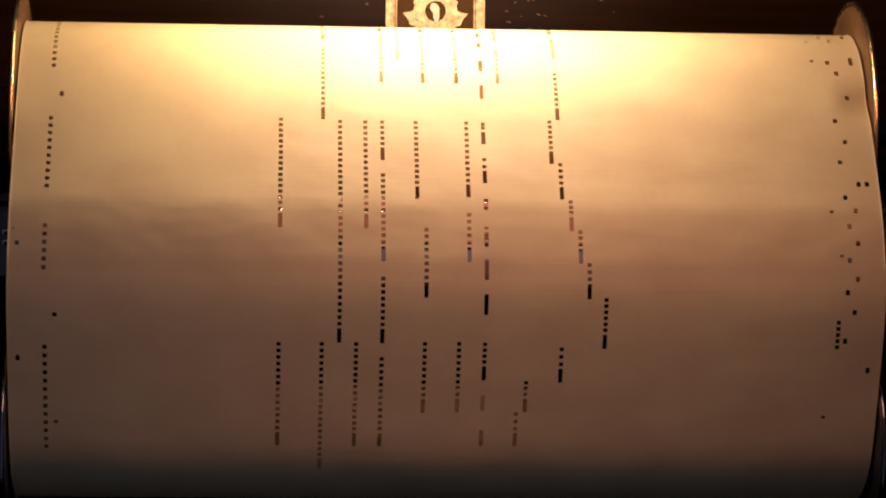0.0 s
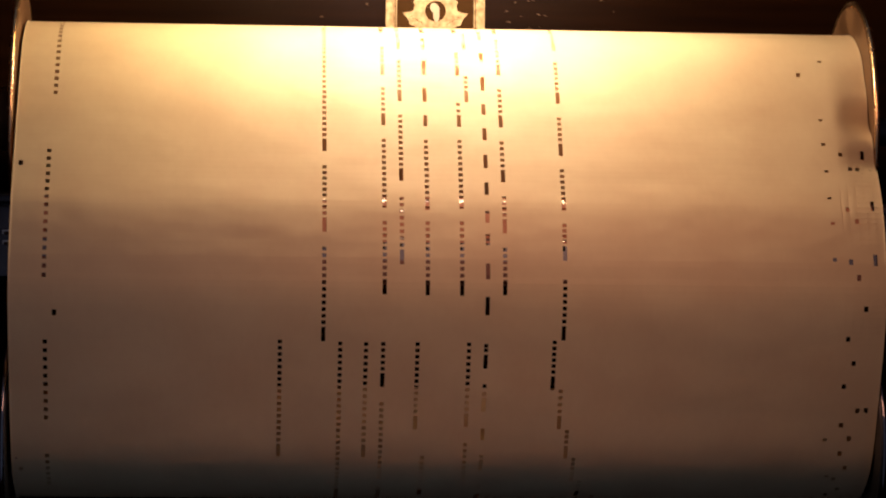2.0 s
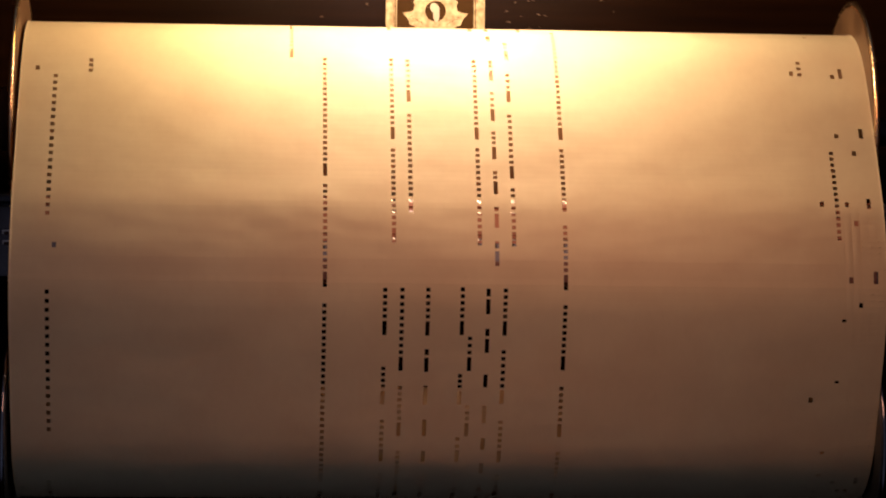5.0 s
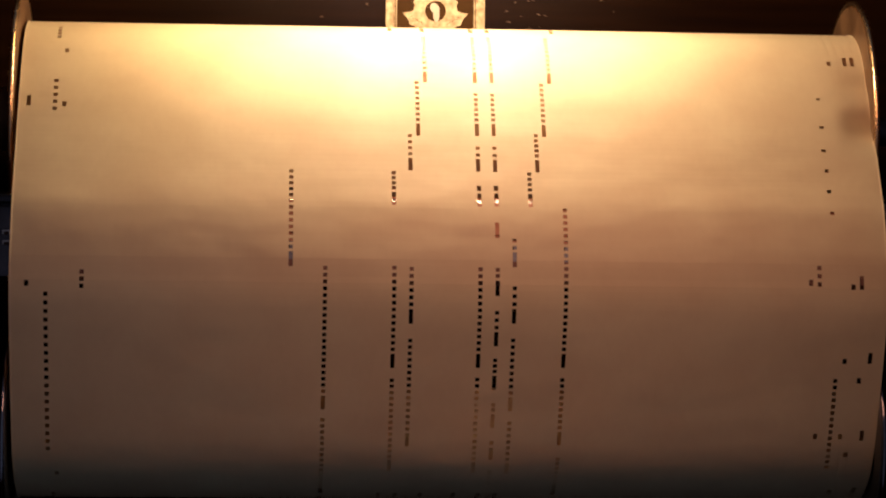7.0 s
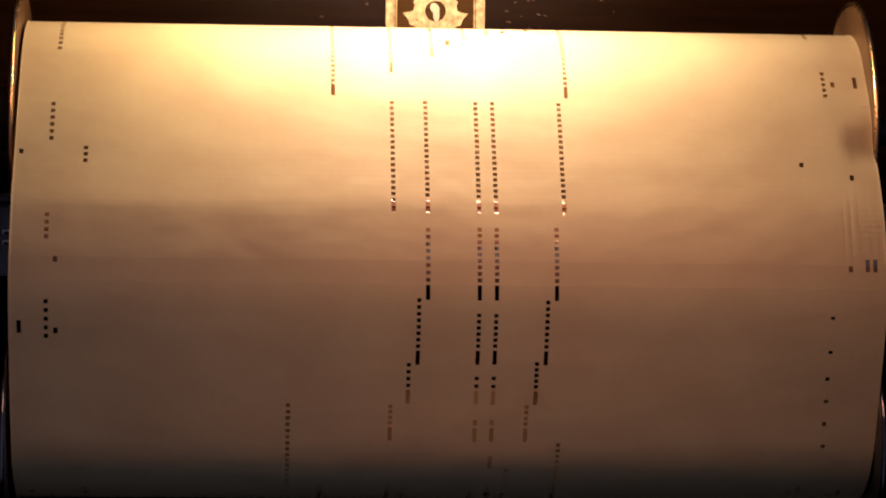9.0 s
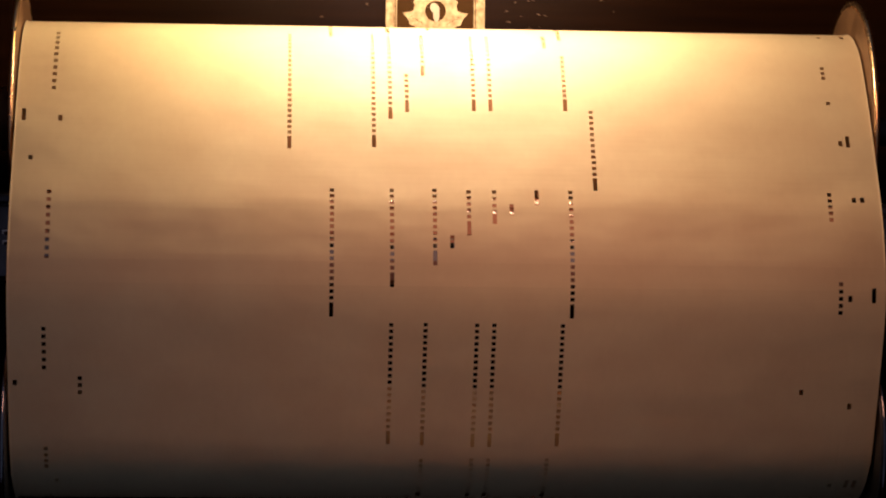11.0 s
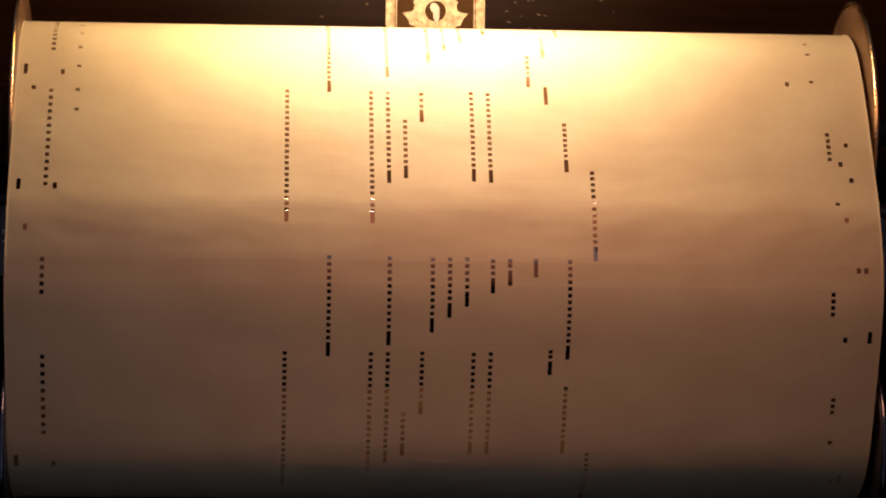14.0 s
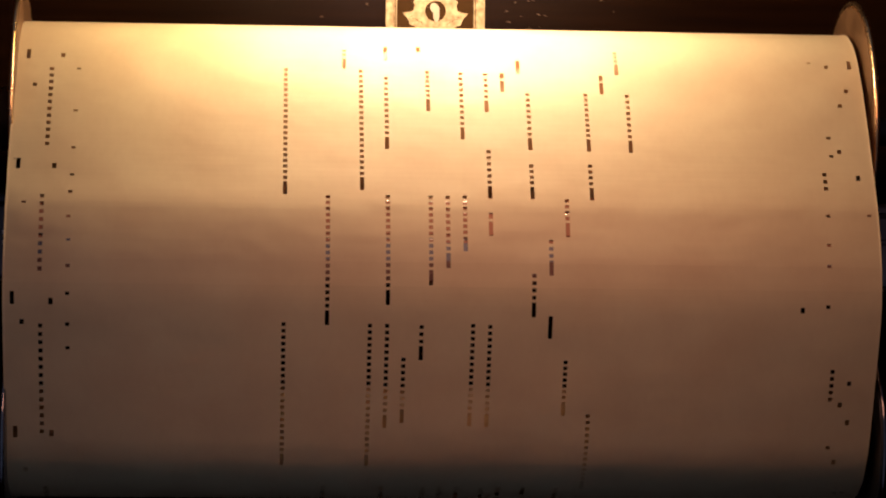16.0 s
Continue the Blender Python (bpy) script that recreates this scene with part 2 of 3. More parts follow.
def spool(name, label, s_mid, radius, flange_radius, metal, rim_metal, slack):
    """A spool with its flanges and the paper wound on it. Its empty lies on the axle."""
    y, z, phi = on_run(s_mid)
    cy, cz = y + radius * math.cos(phi), z - radius * math.sin(phi)
    root = new(name)
    root.location = (MIDDLE, cy, cz)
    tagged(root, label, "spool")
    half = (RIGHT - LEFT) / 2
    core = radius - slack
    bm = lathe([(-half + 0.0008, 0), (-half + 0.0008, core), (half - 0.0008, core), (half - 0.0008, 0)], 160)
    uv = bm.loops.layers.uv.new("roll")
    for f in bm.faces:
        f.smooth = len(f.verts) == 4
        for l in f.loops:
            l[uv].uv = (l.vert.co.x, math.atan2(l.vert.co.z, l.vert.co.y) * radius + 3)
    part("paper_winding", bm, PAPER, root, "tightly wound cream paper")
    for sx in (-1, 1):
        a, r = half + 0.0005, flange_radius
        face = [(a, 0), (a, 0.012), (a + 0.0010, 0.0135), (a + 0.0010, r * 0.62), (a + 0.0002, r * 0.66), (a + 0.0002, r - 0.0026),
                (a + 0.0022, r - 0.0022), (a + 0.0022, 0.012), (a + 0.008, 0.011), (a + 0.008, 0)]
        disc = part("flange", lathe([(sx * x, q) for x, q in face]), metal, root)
        bead = [(a + 0.0012 + 0.0010 * math.cos(k), r - 0.0015 + 0.0010 * math.sin(k)) for k in (2 * math.pi * i / 14 for i in range(15))]
        part("rim", lathe([(sx * x, q) for x, q in bead]), rim_metal, disc, "rolled bright rim", smooth=True)
    part("spindle", lathe([(-half - 0.0375, 0), (-half - 0.0375, 0.005), (half + 0.0375, 0.005), (half + 0.0375, 0)], 32), DARK_METAL, root)
    return root


def tracker_bar():
    """The brass bar that the paper slides over, with a row of ports and two end ports."""
    root = new("tracker_bar")
    root.location = (0, 0, 0)
    tagged(root, "brass tracker bar with a row of square air ports", "tracker bar")
    x0, x1 = LEFT + 0.003, RIGHT - 0.003
    # rows along the paper's way, with how deep the face lies below it
    rows = [(-0.0205, 0.0090), (-0.0200, 0.0026), (-0.0182, 0.0009), (-0.0166, 0.00015), (-0.0150, 0.0002), (-0.0148, 0.0010), (-0.0138, 0.0008), (-0.0127, 0.00015),
            (-0.0090, 0.0002), (-0.0052, 0.0002), (-0.0050, 0.0006), (-0.0040, 0.0006), (-0.0031, 0.00012), (-0.0022, 0.00012), (0.0002, 0.00012), (0.0040, 0.0002),
            (0.0085, 0.0003), (0.0105, 0.0008), (0.0112, 0.0030), (0.0112, 0.0120)]
    lips = (-0.0182, -0.0138, -0.0040)
    ports = [(k * PITCH - 0.00055, k * PITCH + 0.00055) for k in range(-27, 61)]
    upper, plate, lower = bmesh.new(), bmesh.new(), bmesh.new()

    def strip(bm, a, b, spans):
        (ya, za, _), (yb, zb, _) = on_run(*a), on_run(*b)
        for p, q in spans:
            bm.faces.new([bm.verts.new(c) for c in ((p, ya, za), (p, yb, zb), (q, yb, zb), (q, ya, za))])

    for a, b in zip(rows, rows[1:]):
        if a[0] in lips:
            (ya, za, _), (yb, zb, _) = on_run(*a), on_run(*b)
            lip = bmesh.new()
            lip.faces.new([lip.verts.new(c) for c in ((x0, ya, za), (x1, ya, za), (x1, yb, zb), (x0, yb, zb))])
            bmesh.ops.solidify(lip, geom=lip.faces[:], thickness=0.0002)
            bmesh.ops.recalc_face_normals(lip, faces=lip.faces)
            part("lip", lip, LIP_METAL, root, "upper edge of a groove, brightened for a glint")
        elif a[0] == -0.0022:
            edges = [x0] + [e for p in ports for e in p] + [x1]
            strip(plate, a, b, list(zip(edges[0::2], edges[1::2])))
        else:
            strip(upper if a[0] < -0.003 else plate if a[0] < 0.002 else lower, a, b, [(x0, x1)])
    (ya, za, _), (yb, zb, _) = on_run(*rows[0]), on_run(*rows[-1])
    for p in (x0, x1):
        lower.faces.new([lower.verts.new((p, *on_run(*r)[:2])) for r in rows])
    lower.faces.new([lower.verts.new(c) for c in ((x0, ya, za), (x1, ya, za), (x1, yb, zb), (x0, yb, zb))])
    for name, bm, metal, label in (("upper_face", upper, BAR_METAL, "lighter brass face"), ("port_plate", plate, PORT_REFLECTION, "port plate, blue-grey with a cool reflection painted in"),
                                   ("bar", lower, LOW_METAL, "darker brown brass body")):
        bmesh.ops.recalc_face_normals(bm, faces=bm.faces)
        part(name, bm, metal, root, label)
    y, z, _ = on_run(-0.001, 0.003)
    part("port_channel", box(bmesh.new(), x0, x1, y, y + 0.002, z - 0.002, z + 0.002), VOID, root, "black slab for the dark inside the ports")
    for p, q in ((LEFT - 0.0355, x0), (x1, RIGHT + 0.0355)):
        cap = bmesh.new()
        for a, b in zip(rows, rows[1:] + rows[:1]):
            strip(cap, (a[0], a[1] + 0.0002), (b[0], b[1] + 0.0002), [(p, q)])
        for c in (p, q):
            cap.faces.new([cap.verts.new((c, *on_run(r[0], r[1] + 0.0002)[:2])) for r in rows])
        bmesh.ops.remove_doubles(cap, verts=cap.verts, dist=1e-6)
        bmesh.ops.recalc_face_normals(cap, faces=cap.faces)
        part("end_block", cap, DARK_METAL, root, "blackened steel end block")
    for x, s in ((LEFT - 0.0004, -0.0034), (LEFT - 0.0002, 0.0002)):
        y, z, _ = on_run(s, 0.0006)
        ear = part("edge_port", box(bmesh.new(), x - 0.0016, x + 0.0013, y - 0.0002, y + 0.001, z - 0.0015, z + 0.0015, 0.0002), NICKEL, root, "small nickel edge port")
        # a black block paints in the dark of the port's opening
        part("opening", box(bmesh.new(), x - 0.0010, x + 0.0008, y - 0.0003, y + 0.0005, z - 0.0010, z + 0.0010), VOID, ear)
    return root


# ---- the music: (column, first, last) in perforation columns and millimetres of roll ----
HOLES = []


def punch(column, first, last, width=1.38):
    # the margin columns of the wide edge stand a little further in
    x = (column + (0.38 if column < -28 else 0.0)) * PITCH
    HOLES.append((x - width / 2000, x + width / 2000, first / 1000, last / 1000))


def slot(column, first, last):
    punch(column, first, last)


def dotted(column, first, last, hole, pitch):
    n = max(1, round((last - first - hole) / pitch) + 1)
    if n == 1 and last - first > hole * 0.6:
        return punch(column, first, last)
    for i in range(n):
        a = first + (last - first - hole) * i / max(1, n - 1)
        punch(column, a, a + hole)


def note(column, first, last):
    """A long slot that opens the note, held on by a chain of small holes."""
    lead = min(5.0, last - first)
    if last - first - lead < 1.6:
        return punch(column, first, last)
    punch(column, first, first + lead)
    dotted(column, first + lead + 0.95, last, 1.28, 2.25)


def chain(column, first, last):
    dotted(column, first, last, 1.4, 2.95)


def dots(column, first, last):
    dotted(column, first, last, 1.4, 2.3)


def score():
    note(0.04, -80.5, -33.0)
    chain(-32.3, -72.2, -34.9)
    note(4.04, -70.6, -32.9)
    note(7.04, -70.5, -38.1)
    note(-4.96, -70.4, -33.1)
    slot(19.04, -70.2, -64.2)
    note(23.04, -70.1, -57.5)
    slot(-31.1, -62.8, -61.6)
    slot(59.6, -58.8, -57.8)
    note(12.04, -58.0, -32.6)
    note(16.04, -57.7, -32.5)
    note(24.04, -57.5, -46.1)
    slot(19.04, -57.0, -51.5)
    note(28.04, -46.6, -34.1)
    note(19.04, -46.0, -32.6)
    slot(64.4, -42.1, -40.3)
    slot(-35.4, -40.4, -38.6)
    note(33.04, -34.4, -16.9)
    dots(60.5, -33.7, -23.7)
    note(7.04, -33.2, -10.7)
    note(2.04, -33.1, 47.7)
    slot(61.4, -31.7, -29.9)
    slot(-31.1, -25.0, -23.7)
    slot(19.04, -23.0, -16.1)
    slot(62.3, -21.7, -20.0)
    note(31.04, -17.4, -5.4)
    note(12.04, -17.4, 6.0)
    slot(61.4, -15.1, -13.4)
    slot(19.04, -11.4, -4.6)
    slot(62.6, -10.6, -8.9)
    note(7.04, -5.6, 26.3)
    note(30.04, -5.6, 5.8)
    note(17.04, -5.5, 11.5)
    slot(61.7, -4.3, -2.6)
    slot(60.8, -2.4, -1.5)
    slot(-35.5, -1.5, -0.1)
    note(19.04, -0.2, 6.7)
    slot(62.8, 1.5, 3.3)
    note(29.04, 5.5, 16.7)
    note(-4.96, 5.6, 48.2)
    note(5.04, 5.6, 47.6)
    slot(61.9, 7.5, 9.3)
    slot(19.04, 12.6, 16.9)
    slot(59.9, 13.2, 14.2)
    slot(62.8, 13.3, 15.1)
    note(11.04, 16.4, 47.7)
    note(28.04, 16.9, 31.4)
    note(17.04, 17.4, 47.8)
    slot(61.7, 18.4, 20.1)
    chain(-32.4, -9.6, 5.9)
    chain(-32.4, 19.0, 47.4)
    note(19.04, 23.0, 33.0)
    slot(63.5, 23.7, 25.5)
    slot(64.5, 23.8, 25.6)
    note(27.04, 31.1, 48.8)
    note(7.04, 31.7, 47.7)
    slot(61.6, 32.6, 34.2)
    note(19.04, 38.6, 47.4)
    slot(62.5, 40.9, 42.5)
    note(0.04, 47.8, 79.5)
    note(28.04, 48.9, 69.4)
    slot(61.6, 49.5, 51.2)
    slot(-31.3, 55.8, 57.8)
    slot(19.04, 57.3, 63.5)
    slot(63.5, 59.9, 61.7)
    note(12.04, 63.8, 88.8)
    note(16.04, 63.8, 88.9)
    note(7.04, 64.0, 88.7)
    note(21.04, 64.1, 79.9)
    chain(-32.5, 68.4, 114.7)
    slot(19.04, 69.3, 74.5)
    slot(62.6, 70.2, 72.2)
    note(9.04, 73.9, 97.7)
    slot(64.6, 75.2, 79.1)
    slot(61.7, 75.5, 77.4)
    note(28.04, 75.7, 88.6)
    slot(59.8, 76.6, 77.8)
    slot(19.04, 80.7, 84.6)
    note(0.04, 84.7, 109.7)
    note(21.04, 84.9, 98.4)
    slot(19.04, 88.6, 92.8)
    slot(59.8, 89.4, 90.4)
    slot(62.7, 89.9, 91.5)
    note(12.04, 92.9, 120.5)
    note(28.04, 93.3, 109.5)
    note(16.04, 93.4, 120.7)
    note(7.04, 93.5, 120.7)
    slot(61.7, 94.3, 96.0)
    slot(64.7, 94.6, 98.4)
    slot(19.04, 98.9, 103.8)
    slot(59.7, 99.0, 99.8)
    note(21.04, 103.9, 120.3)
    note(9.04, 104.0, 130.7)
    slot(-35.7, 108.2, 110.0)
    slot(19.04, 109.5, 114.8)
    slot(59.7, 109.7, 110.6)
    slot(62.6, 110.7, 112.3)
    slot(63.5, 110.8, 112.4)
    note(28.04, 114.8, 130.5)
    note(0.04, 115.4, 183.1)
    slot(61.6, 116.3, 117.9)
    slot(64.4, 116.6, 119.7)
    slot(59.7, 120.4, 121.6)
    slot(19.04, 120.7, 125.7)
    slot(12.04, 126.0, 130.6)
    note(16.04, 126.0, 136.0)
    note(21.04, 126.0, 142.2)
    note(7.04, 126.2, 142.3)
    slot(59.7, 130.6, 131.5)
    slot(19.04, 131.2, 135.7)
    note(28.04, 136.2, 154.7)
    note(9.04, 136.3, 154.5)
    slot(12.04, 136.3, 142.4)
    note(17.04, 136.3, 147.7)
    chain(-32.2, 137.1, 186.7)
    slot(19.04, 141.3, 147.6)
    note(7.04, 147.8, 161.4)
    slot(12.04, 147.9, 154.7)
    note(16.04, 147.9, 159.0)
    note(21.04, 148.3, 167.6)
    slot(57.7, 149.8, 151.7)
    slot(19.04, 154.3, 158.9)
    slot(60.6, 156.9, 157.8)
    note(12.04, 159.7, 167.7)
    note(9.04, 160.0, 188.6)
    note(17.04, 160.1, 172.3)
    note(28.04, 160.7, 183.4)
    note(19.04, 166.6, 175.1)
    note(7.04, 172.5, 188.5)
    note(12.04, 172.5, 188.7)
    note(16.04, 172.8, 188.9)
    note(21.04, 172.8, 188.7)
    slot(60.9, 178.6, 179.6)
    note(19.04, 180.1, 188.6)
    slot(62.8, 183.6, 185.2)
    note(28.04, 188.4, 210.3)
    note(0.04, 188.6, 224.7)
    slot(64.5, 191.6, 195.7)
    slot(61.6, 191.7, 193.7)
    note(20.04, 196.1, 204.5)
    slot(-31.5, 200.6, 202.4)
    note(22.04, 202.8, 224.0)
    note(18.04, 203.0, 239.8)
    note(8.04, 203.7, 239.2)
    dots(60.4, 206.3, 240.5)
    note(20.04, 209.2, 216.7)
    slot(62.5, 211.4, 213.3)
    chain(-32.4, 211.8, 268.1)
    note(10.04, 214.4, 253.4)
    note(28.04, 215.3, 239.9)
    slot(64.2, 217.8, 221.7)
    slot(58.6, 218.4, 220.4)
    slot(61.6, 218.4, 220.3)
    note(20.04, 221.6, 230.7)
    note(22.04, 227.8, 253.8)
    note(0.04, 227.9, 277.5)
    note(20.04, 235.5, 246.7)
    slot(63.2, 238.9, 240.9)
    note(8.04, 243.0, 277.8)
    note(18.04, 243.3, 277.6)
    note(28.04, 243.6, 298.4)
    slot(61.3, 246.0, 247.8)
    slot(64.3, 246.1, 250.0)
    note(20.04, 251.0, 263.3)
    note(10.04, 258.6, 277.5)
    note(22.04, 259.0, 271.5)
    note(20.04, 268.3, 277.5)
    dots(-28.3, 269.4, 275.4)
    slot(-34.6, 269.9, 271.8)
    slot(61.8, 271.6, 273.4)
    slot(62.8, 271.7, 276.2)
    dots(57.8, 272.6, 279.4)
    slot(56.8, 272.8, 274.8)
    note(-3.96, 277.3, 312.3)
    note(22.04, 277.8, 287.5)
    slot(20.04, 287.7, 293.1)
    slot(59.7, 297.4, 298.6)
    note(18.04, 298.8, 306.8)
    note(20.04, 298.9, 306.9)
    note(24.04, 298.9, 312.4)
    note(8.04, 299.0, 312.2)
    slot(59.6, 305.7, 307.1)
    note(20.04, 312.4, 322.6)
    note(18.04, 312.5, 322.5)
    note(25.04, 312.5, 327.9)
    note(10.04, 312.6, 327.2)
    slot(59.6, 314.1, 315.4)
    slot(59.5, 322.2, 323.5)
    note(11.04, 326.6, 349.6)
    note(18.04, 326.8, 344.7)
    note(26.04, 326.8, 349.3)
    note(20.04, 326.9, 344.6)
    slot(59.6, 331.9, 333.0)
    chain(-32.3, 334.8, 348.0)
    slot(-31.2, 336.4, 338.4)
    slot(-35.4, 336.5, 340.8)
    slot(59.6, 343.9, 344.9)
    note(12.04, 349.1, 373.2)
    note(18.04, 349.1, 373.5)
    note(20.04, 349.1, 373.5)
    note(27.04, 349.2, 373.8)
    slot(61.6, 359.8, 361.8)
    slot(63.6, 359.9, 364.1)
    slot(64.5, 359.9, 364.2)
    slot(-31.3, 360.2, 362.1)
    chain(-32.4, 368.0, 377.0)
    note(18.04, 378.3, 423.2)
    note(20.04, 378.4, 423.3)
    note(12.04, 378.7, 423.3)
    note(28.04, 378.7, 423.3)
    note(8.04, 379.1, 423.1)
    slot(62.6, 393.4, 395.5)
    dots(-28.3, 396.5, 402.9)
    slot(56.7, 398.4, 400.3)
    slot(-35.8, 399.5, 401.4)
    chain(-32.4, 405.2, 420.5)
    note(1.04, 425.2, 470.0)
    note(29.04, 425.4, 470.4)
    dots(60.6, 427.7, 439.0)
    slot(64.5, 431.9, 437.0)
    slot(61.7, 432.3, 434.4)
    note(8.04, 435.6, 470.2)
    note(13.04, 443.1, 470.4)
    chain(-32.1, 444.0, 468.0)
    slot(15.04, 448.9, 453.4)
    note(17.04, 453.5, 470.0)
    note(20.04, 457.6, 470.1)
    dots(59.8, 459.9, 470.8)
    slot(22.04, 461.0, 464.8)
    slot(25.04, 464.6, 470.3)
    slot(62.7, 467.2, 469.1)
    slot(63.7, 467.2, 469.2)
    note(32.04, 470.5, 503.0)
    slot(-34.5, 479.8, 481.5)
    note(-3.96, 485.7, 539.2)
    note(6.04, 486.7, 539.1)
    slot(62.8, 489.4, 493.9)
    slot(61.9, 489.8, 491.9)
    slot(-35.6, 495.5, 500.3)
    slot(-31.3, 495.5, 497.8)
    note(8.04, 498.3, 539.2)
    note(10.04, 501.2, 517.6)
    note(18.04, 502.0, 539.3)
    note(20.04, 502.1, 539.5)
    note(29.04, 502.6, 527.3)
    slot(61, 507.0, 508.4)
    chain(-32.3, 508.5, 537.1)
    note(12.04, 517.0, 539.5)
    dots(60.9, 518.2, 524.1)
    note(27.04, 531.5, 540.5)
    note(29.04, 537.1, 571.0)
    note(1.04, 537.5, 571.6)
    note(8.04, 541.6, 571.5)
    slot(64.6, 543.8, 548.0)
    slot(61.7, 544.1, 546.0)
    note(13.04, 546.2, 571.3)
    note(15.04, 551.4, 571.4)
    dots(60, 553.2, 561.2)
    note(17.04, 555.2, 571.5)
    chain(-32.3, 557.9, 569.9)
    note(20.04, 559.7, 571.0)
    note(22.04, 562.3, 571.1)
    slot(25.04, 565.1, 571.2)
    slot(63, 567.6, 569.4)
    slot(63.9, 567.6, 569.4)
    note(32.04, 570.7, 603.8)
    slot(-34.4, 579.1, 581.2)
    note(6.04, 582.9, 635.4)
    note(-3.96, 583.1, 635.6)
    slot(61.9, 585.2, 587.0)
    slot(61, 591.4, 592.6)
    slot(-35.4, 593.7, 597.9)
    slot(-31.2, 594.1, 596.5)
    chain(-32.3, 595.3, 634.3)
    note(8.04, 598.1, 635.4)
    note(20.04, 598.8, 635.4)
    note(18.04, 599.1, 635.7)
    note(10.04, 600.1, 623.6)
    slot(63, 600.6, 602.5)
    note(29.04, 603.3, 623.1)
    slot(61.9, 607.1, 608.9)
    dots(60.7, 609.3, 620.7)
    slot(62.8, 615.0, 616.6)
    note(12.04, 622.8, 635.1)
    slot(-29.2, 625.4, 626.5)
    slot(27.04, 630.8, 638.6)
    slot(-29.2, 633.6, 634.8)
    slot(-34.4, 634.1, 635.7)
    note(1.04, 634.8, 679.3)
    note(25.04, 638.2, 652.6)
    slot(56.6, 640.5, 642.4)
    slot(-35.5, 640.8, 645.1)
    slot(-31.1, 640.8, 643.0)
    note(8.04, 641.8, 679.6)
    slot(59.6, 642.1, 643.3)
    slot(-29.2, 644.0, 645.1)
    note(13.04, 648.5, 679.6)
    chain(-32.4, 651.8, 678.3)
    note(27.04, 652.1, 664.2)
    slot(-29.2, 653.0, 654.1)
    note(15.04, 654.2, 679.7)
    slot(59.7, 655.7, 656.8)
    note(17.04, 659.9, 679.8)
    slot(-29.2, 661.9, 662.7)
    slot(59.8, 663.0, 664.0)
    note(29.04, 665.2, 678.9)
    note(20.04, 665.4, 673.6)
    slot(-29.3, 669.9, 670.9)
    slot(59.9, 673.4, 674.4)
    slot(64.8, 673.8, 674.6)
    slot(-34.5, 675.0, 675.7)
    note(32.04, 678.6, 692.9)
    note(20.04, 678.7, 698.1)
    note(25.04, 678.7, 692.6)
    slot(-29.2, 678.9, 679.9)
    note(-3.96, 679.5, 731.4)
    note(5.04, 681.5, 731.2)
    dots(60, 683.8, 690.8)
    slot(-29.1, 685.6, 686.5)
    slot(64, 687.8, 689.9)
    slot(-35.4, 688.2, 692.3)
    slot(-31.2, 688.4, 690.5)
    slot(-29.1, 696.3, 697.2)
    slot(61.1, 697.1, 698.1)
    chain(-32.2, 697.5, 730.1)
    note(37.04, 697.8, 721.9)
    note(8.04, 697.9, 728.2)
    note(32.04, 698.0, 722.2)
    note(25.04, 698.3, 722.0)
    slot(62.1, 698.6, 700.3)
    note(17.04, 702.2, 730.7)
    slot(61, 704.5, 705.7)
    slot(-29.1, 711.3, 712.1)
    note(20.04, 713.6, 730.6)
    note(13.04, 713.7, 731.2)
    slot(62.9, 717.8, 719.4)
    slot(-34.1, 721.7, 723.2)
    note(34.04, 722.0, 730.4)
    note(22.04, 722.3, 730.7)
    slot(63.9, 724.3, 725.9)
    slot(-29, 729.3, 730.1)
    slot(24.04, 730.6, 736.6)
    note(36.04, 730.6, 741.9)
    note(3.04, 731.6, 740.9)
    slot(-35.1, 734.0, 738.4)
    slot(-31, 734.8, 736.7)
    slot(64.8, 735.2, 739.1)
    slot(61.9, 735.3, 736.9)
    slot(8.04, 735.5, 742.9)
    slot(59.8, 737.6, 738.2)
    slot(12.04, 740.1, 743.2)


SECTION = 0.002
FIRST, LAST = -0.120, 0.800


DENT, FOLDS = 0.014, 5
# where the free edge of the sheet buckles: metres of roll, depth, half length
DENTS = ((.059, .0018, .007), (.096, .0056, .008), (.115, .0042, .007), (.133, .0048, .008), (.151, .0020, .008), (.186, .0060, .009), (.204, .0060, .009),
         (.334, .0034, .008), (.354, .0016, .008), (.376, .0062, .010), (.408, .0034, .008), (.443, .0012, .008))


def depth(m):
    return sum(d * math.exp(-((m - c) / w) ** 2) for c, d, w in DENTS)


def steepness(m):
    return (depth(m + 0.0005) - depth(m - 0.0005)) / 0.001


def fold(u):
    """How far the buckled edge has sunk, and how steeply, u of the way out from its hinge."""
    v = min(u / 0.4, 1.0)
    return (0.2 * v * v + max(0.0, u - 0.4)) / 0.8, v / 0.8


def lifted(x, outer):
    """Height and lean of the sheet across its width: flat, with a hair of upturned edge added to brighten the rim."""
    if not outer:
        return 0.0, 0.0
    rim, right = 0.0006, x > MIDDLE
    return 0.0003 * max(0.0, ((x - RIGHT if right else LEFT - x) + rim) / rim), -0.16 if right else 0.16


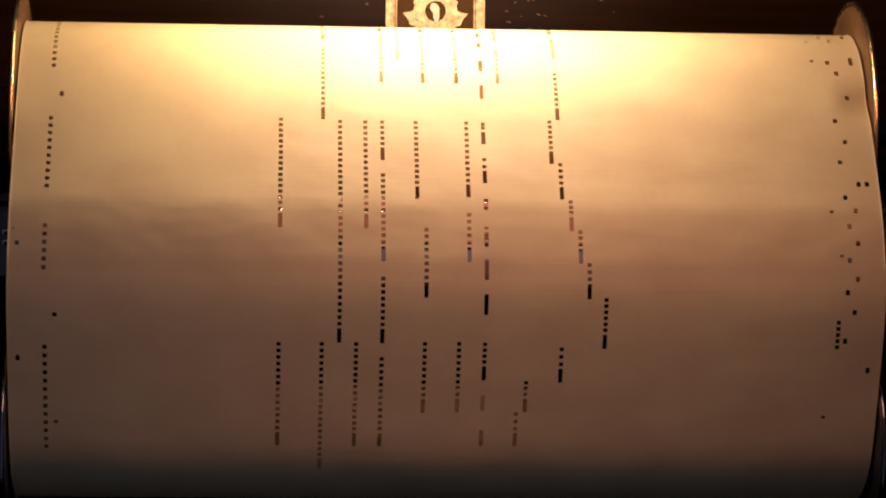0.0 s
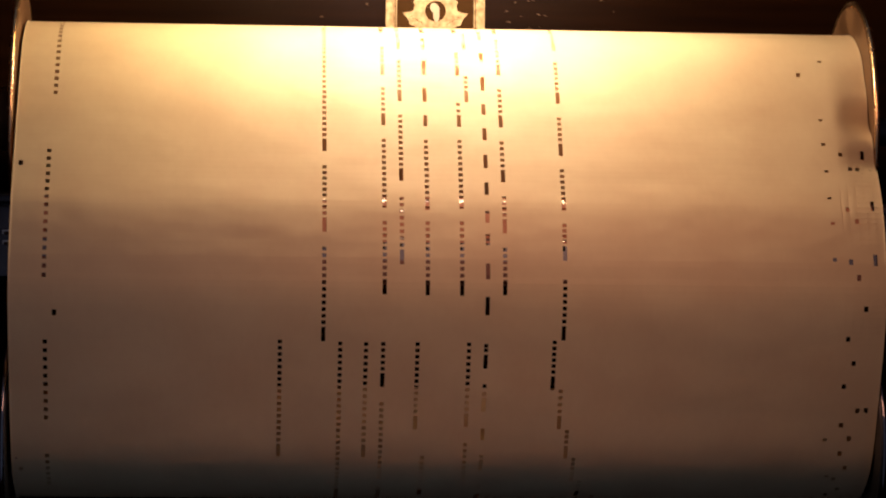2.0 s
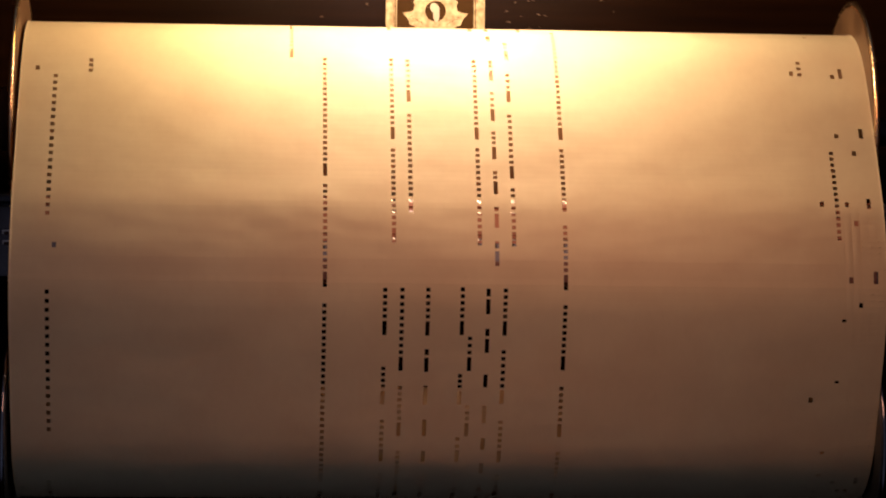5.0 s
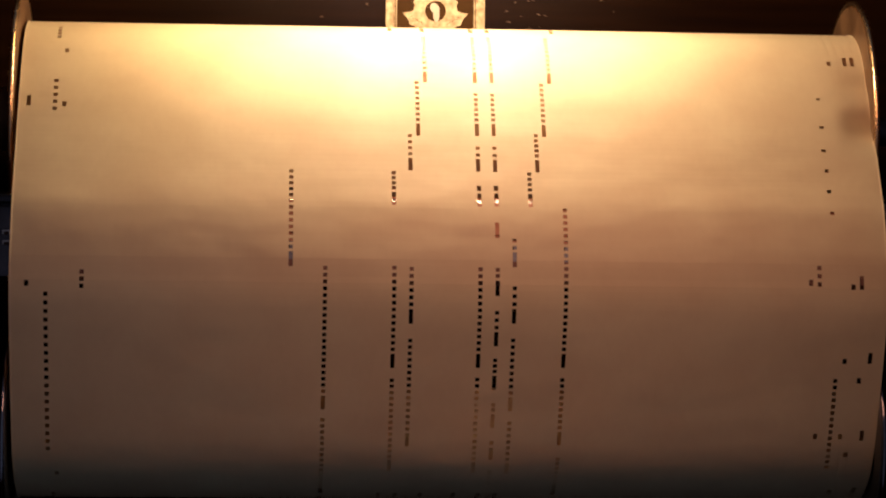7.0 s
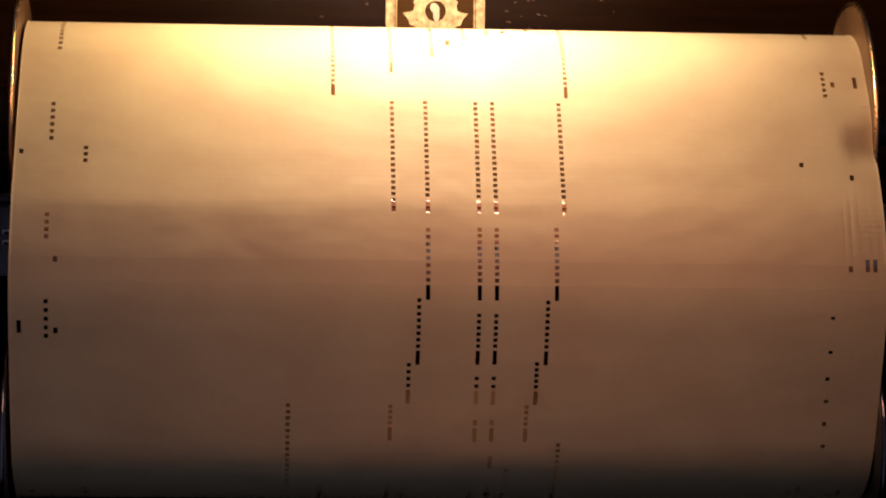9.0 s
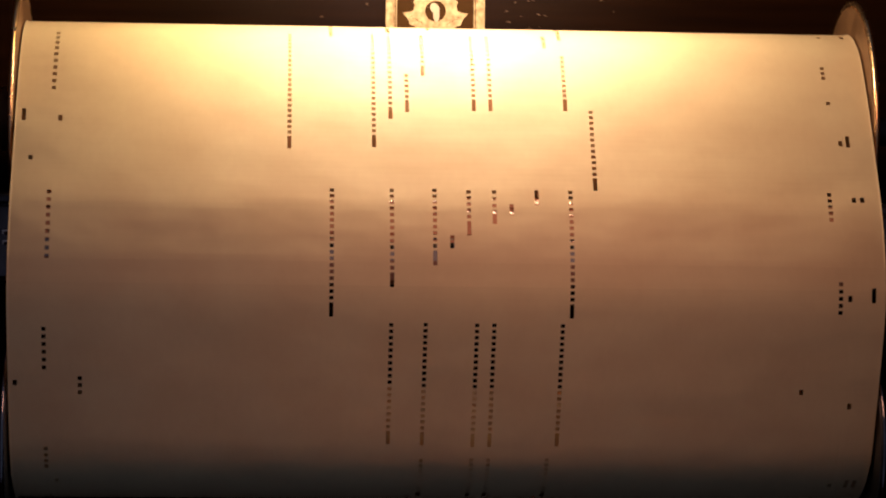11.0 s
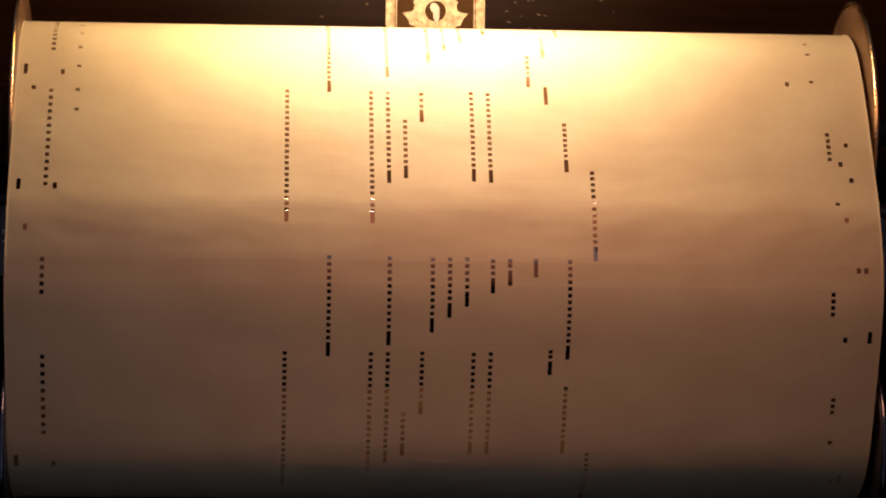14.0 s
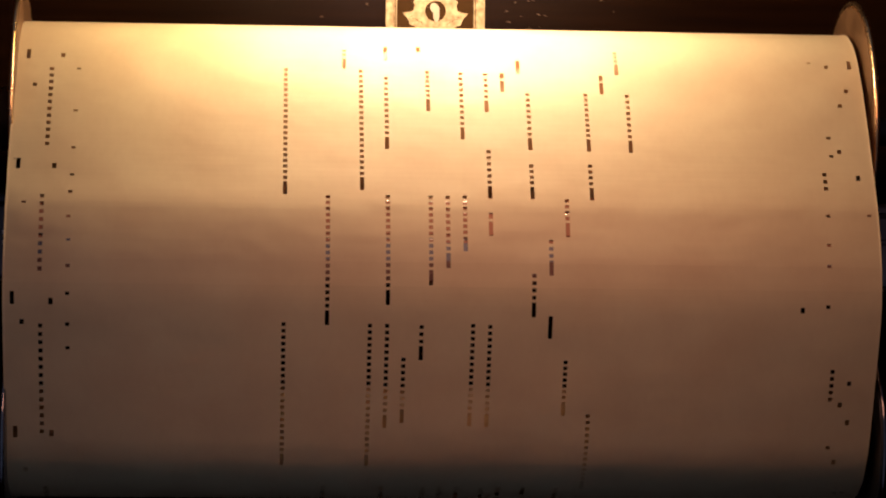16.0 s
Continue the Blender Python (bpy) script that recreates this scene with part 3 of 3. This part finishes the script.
def sheet_mesh(name, first, x0, x1, base, parent, rise=0.0):
    """A cross strip of the sheet from x0 to x1, with its share of the holes cut out; its origin lies at base, rise below the flat sheet."""
    last, mid = first + SECTION, first + SECTION / 2
    near = [h for h in HOLES if h[2] < last and h[3] > first]
    cuts = sorted({x0, x1, *(c for c in (LEFT + 0.0006, RIGHT - 0.0006, (x0 + x1) / 2, *(c for h in near for c in h[:2])) if x0 < c < x1)})
    verts, normals, faces = [], [], []
    for p, q in zip(cuts, cuts[1:]):
        c, at = (p + q) / 2, first
        outer = c < LEFT + 0.0006 or c > RIGHT - 0.0006
        for a, b in sorted(h[2:] for h in near if h[0] < c < h[1]) + [(last, last)]:
            if a - at > 1e-6:
                n, top = len(verts), min(a, last)
                for x, m in ((p, at), (q, at), (q, top), (p, top)):
                    z, lean = lifted(x, outer)
                    turn = math.sin(13.0 * (m - mid))
                    if base:
                        sunk, steep = fold((x - RIGHT + DENT) / DENT)
                        z, lean, turn = z - depth(m) * sunk, lean + depth(m) * steep / DENT, turn + steepness(m) * sunk
                    verts.append((x - base, m - mid, z + rise))
                    normals.append(Vector((lean, turn, 1.0)).normalized())
                faces.append((n, n + 1, n + 2, n + 3))
            at = max(at, min(b, last))
    me = bpy.data.meshes.new(name)
    me.from_pydata(verts, [], faces)
    uv = me.uv_layers.new(name="roll")
    for l in me.loops:
        co = verts[l.vertex_index]
        uv.data[l.index].uv = (co[0] + base, co[1] + mid)
    me.polygons.foreach_set("use_smooth", [True] * len(faces))
    me.normals_split_custom_set_from_vertices(normals)
    me.materials.append(PAPER)
    ob = new(name, me)
    ob.parent = parent
    return ob


def paper_section(first, root):
    """One rigid cross strip of the roll; where the sheet buckles, its free edge is made of pieces that turn on it."""
    hinge, wide, d = RIGHT - DENT, DENT / FOLDS, depth(first + SECTION / 2)
    if d < 0.0001:
        return sheet_mesh("paper_strip", first, LEFT, RIGHT, 0.0, root), []
    strip = sheet_mesh("paper_strip", first, LEFT, hinge, 0.0, root)
    return strip, [sheet_mesh("paper_edge", first, hinge + wide * k, RIGHT if k == FOLDS - 1 else hinge + wide * (k + 1), hinge + wide * (k + 0.5), strip,
                              d * fold((k + 0.5) / FOLDS)[0]) for k in range(FOLDS)]


def music_roll():
    root = new("music_roll")
    tagged(root, "aged cream perforated paper music roll running over the tracker bar", "music roll")
    score()
    n = round((LAST - FIRST) / SECTION)
    return [(FIRST + SECTION * (i + 0.5), *paper_section(FIRST + SECTION * i, root)) for i in range(n)]


spool_box()
emblem()
SUPPLY = spool("supply_spool", "brass-flanged supply spool full of cream paper", -0.100, 0.0340, 0.0466, BRASS, RIM_BRASS, 0.0012)
TAKE_UP = spool("take_up_spool", "dark steel take-up spool with paper wound on it", 0.087, 0.0178, 0.0350, DARK_METAL, STEEL, 0.0004)
tracker_bar()
STRIPS = music_roll()


# ---- everything that moves ----
def flattened(s):
    """How flat the buckled edge is pulled along the way: wholly on the spool and over the bar."""
    u = float(np.interp(s, (-.083, -.063, -.040, -.021), (0, 1, 1, 0)))
    return 1 - u * u * (3 - 2 * u)


def motions():
    for root, rate in ((SUPPLY, 1 / 0.0340), (TAKE_UP, 1 / 0.0178)):
        x, y, z = root.location
        walk(root, [(0.5 * i, pose(x, y, z, math.degrees(wound(0.5 * i) * rate))) for i in range(33)])
    for mid, strip, edges in STRIPS:
        rows, runs = [], []
        for i in range(161):
            t = i / 10
            s = wound(t) - mid
            s -= slack(t, s)
            if i % 2 and not -0.14 < s < 0.13:
                continue
            (ya, za, _), (yb, zb, _) = on_run(s - SECTION / 2), on_run(s + SECTION / 2)
            rows.append((t, pose(drift(t), (ya + yb) / 2, (za + zb) / 2, 90 - math.degrees(on_run(s)[2]))))
            runs.append((t, flattened(s), (flattened(s + 0.001) - flattened(s - 0.001)) / 0.002))
        walk(strip, rows)
        d, along = depth(mid), steepness(mid)
        for k, edge in enumerate(edges):
            u = (k + 0.5) / FOLDS
            sunk, steep = fold(u)
            lean = math.degrees(math.atan(d * steep / DENT))
            walk(edge, [(t, pose(RIGHT - DENT * (1 - u), 0, -d * sunk * (1 - a), math.degrees(math.atan((along * a - d * change) * sunk)), -lean * a)) for t, a, change in runs])


motions()
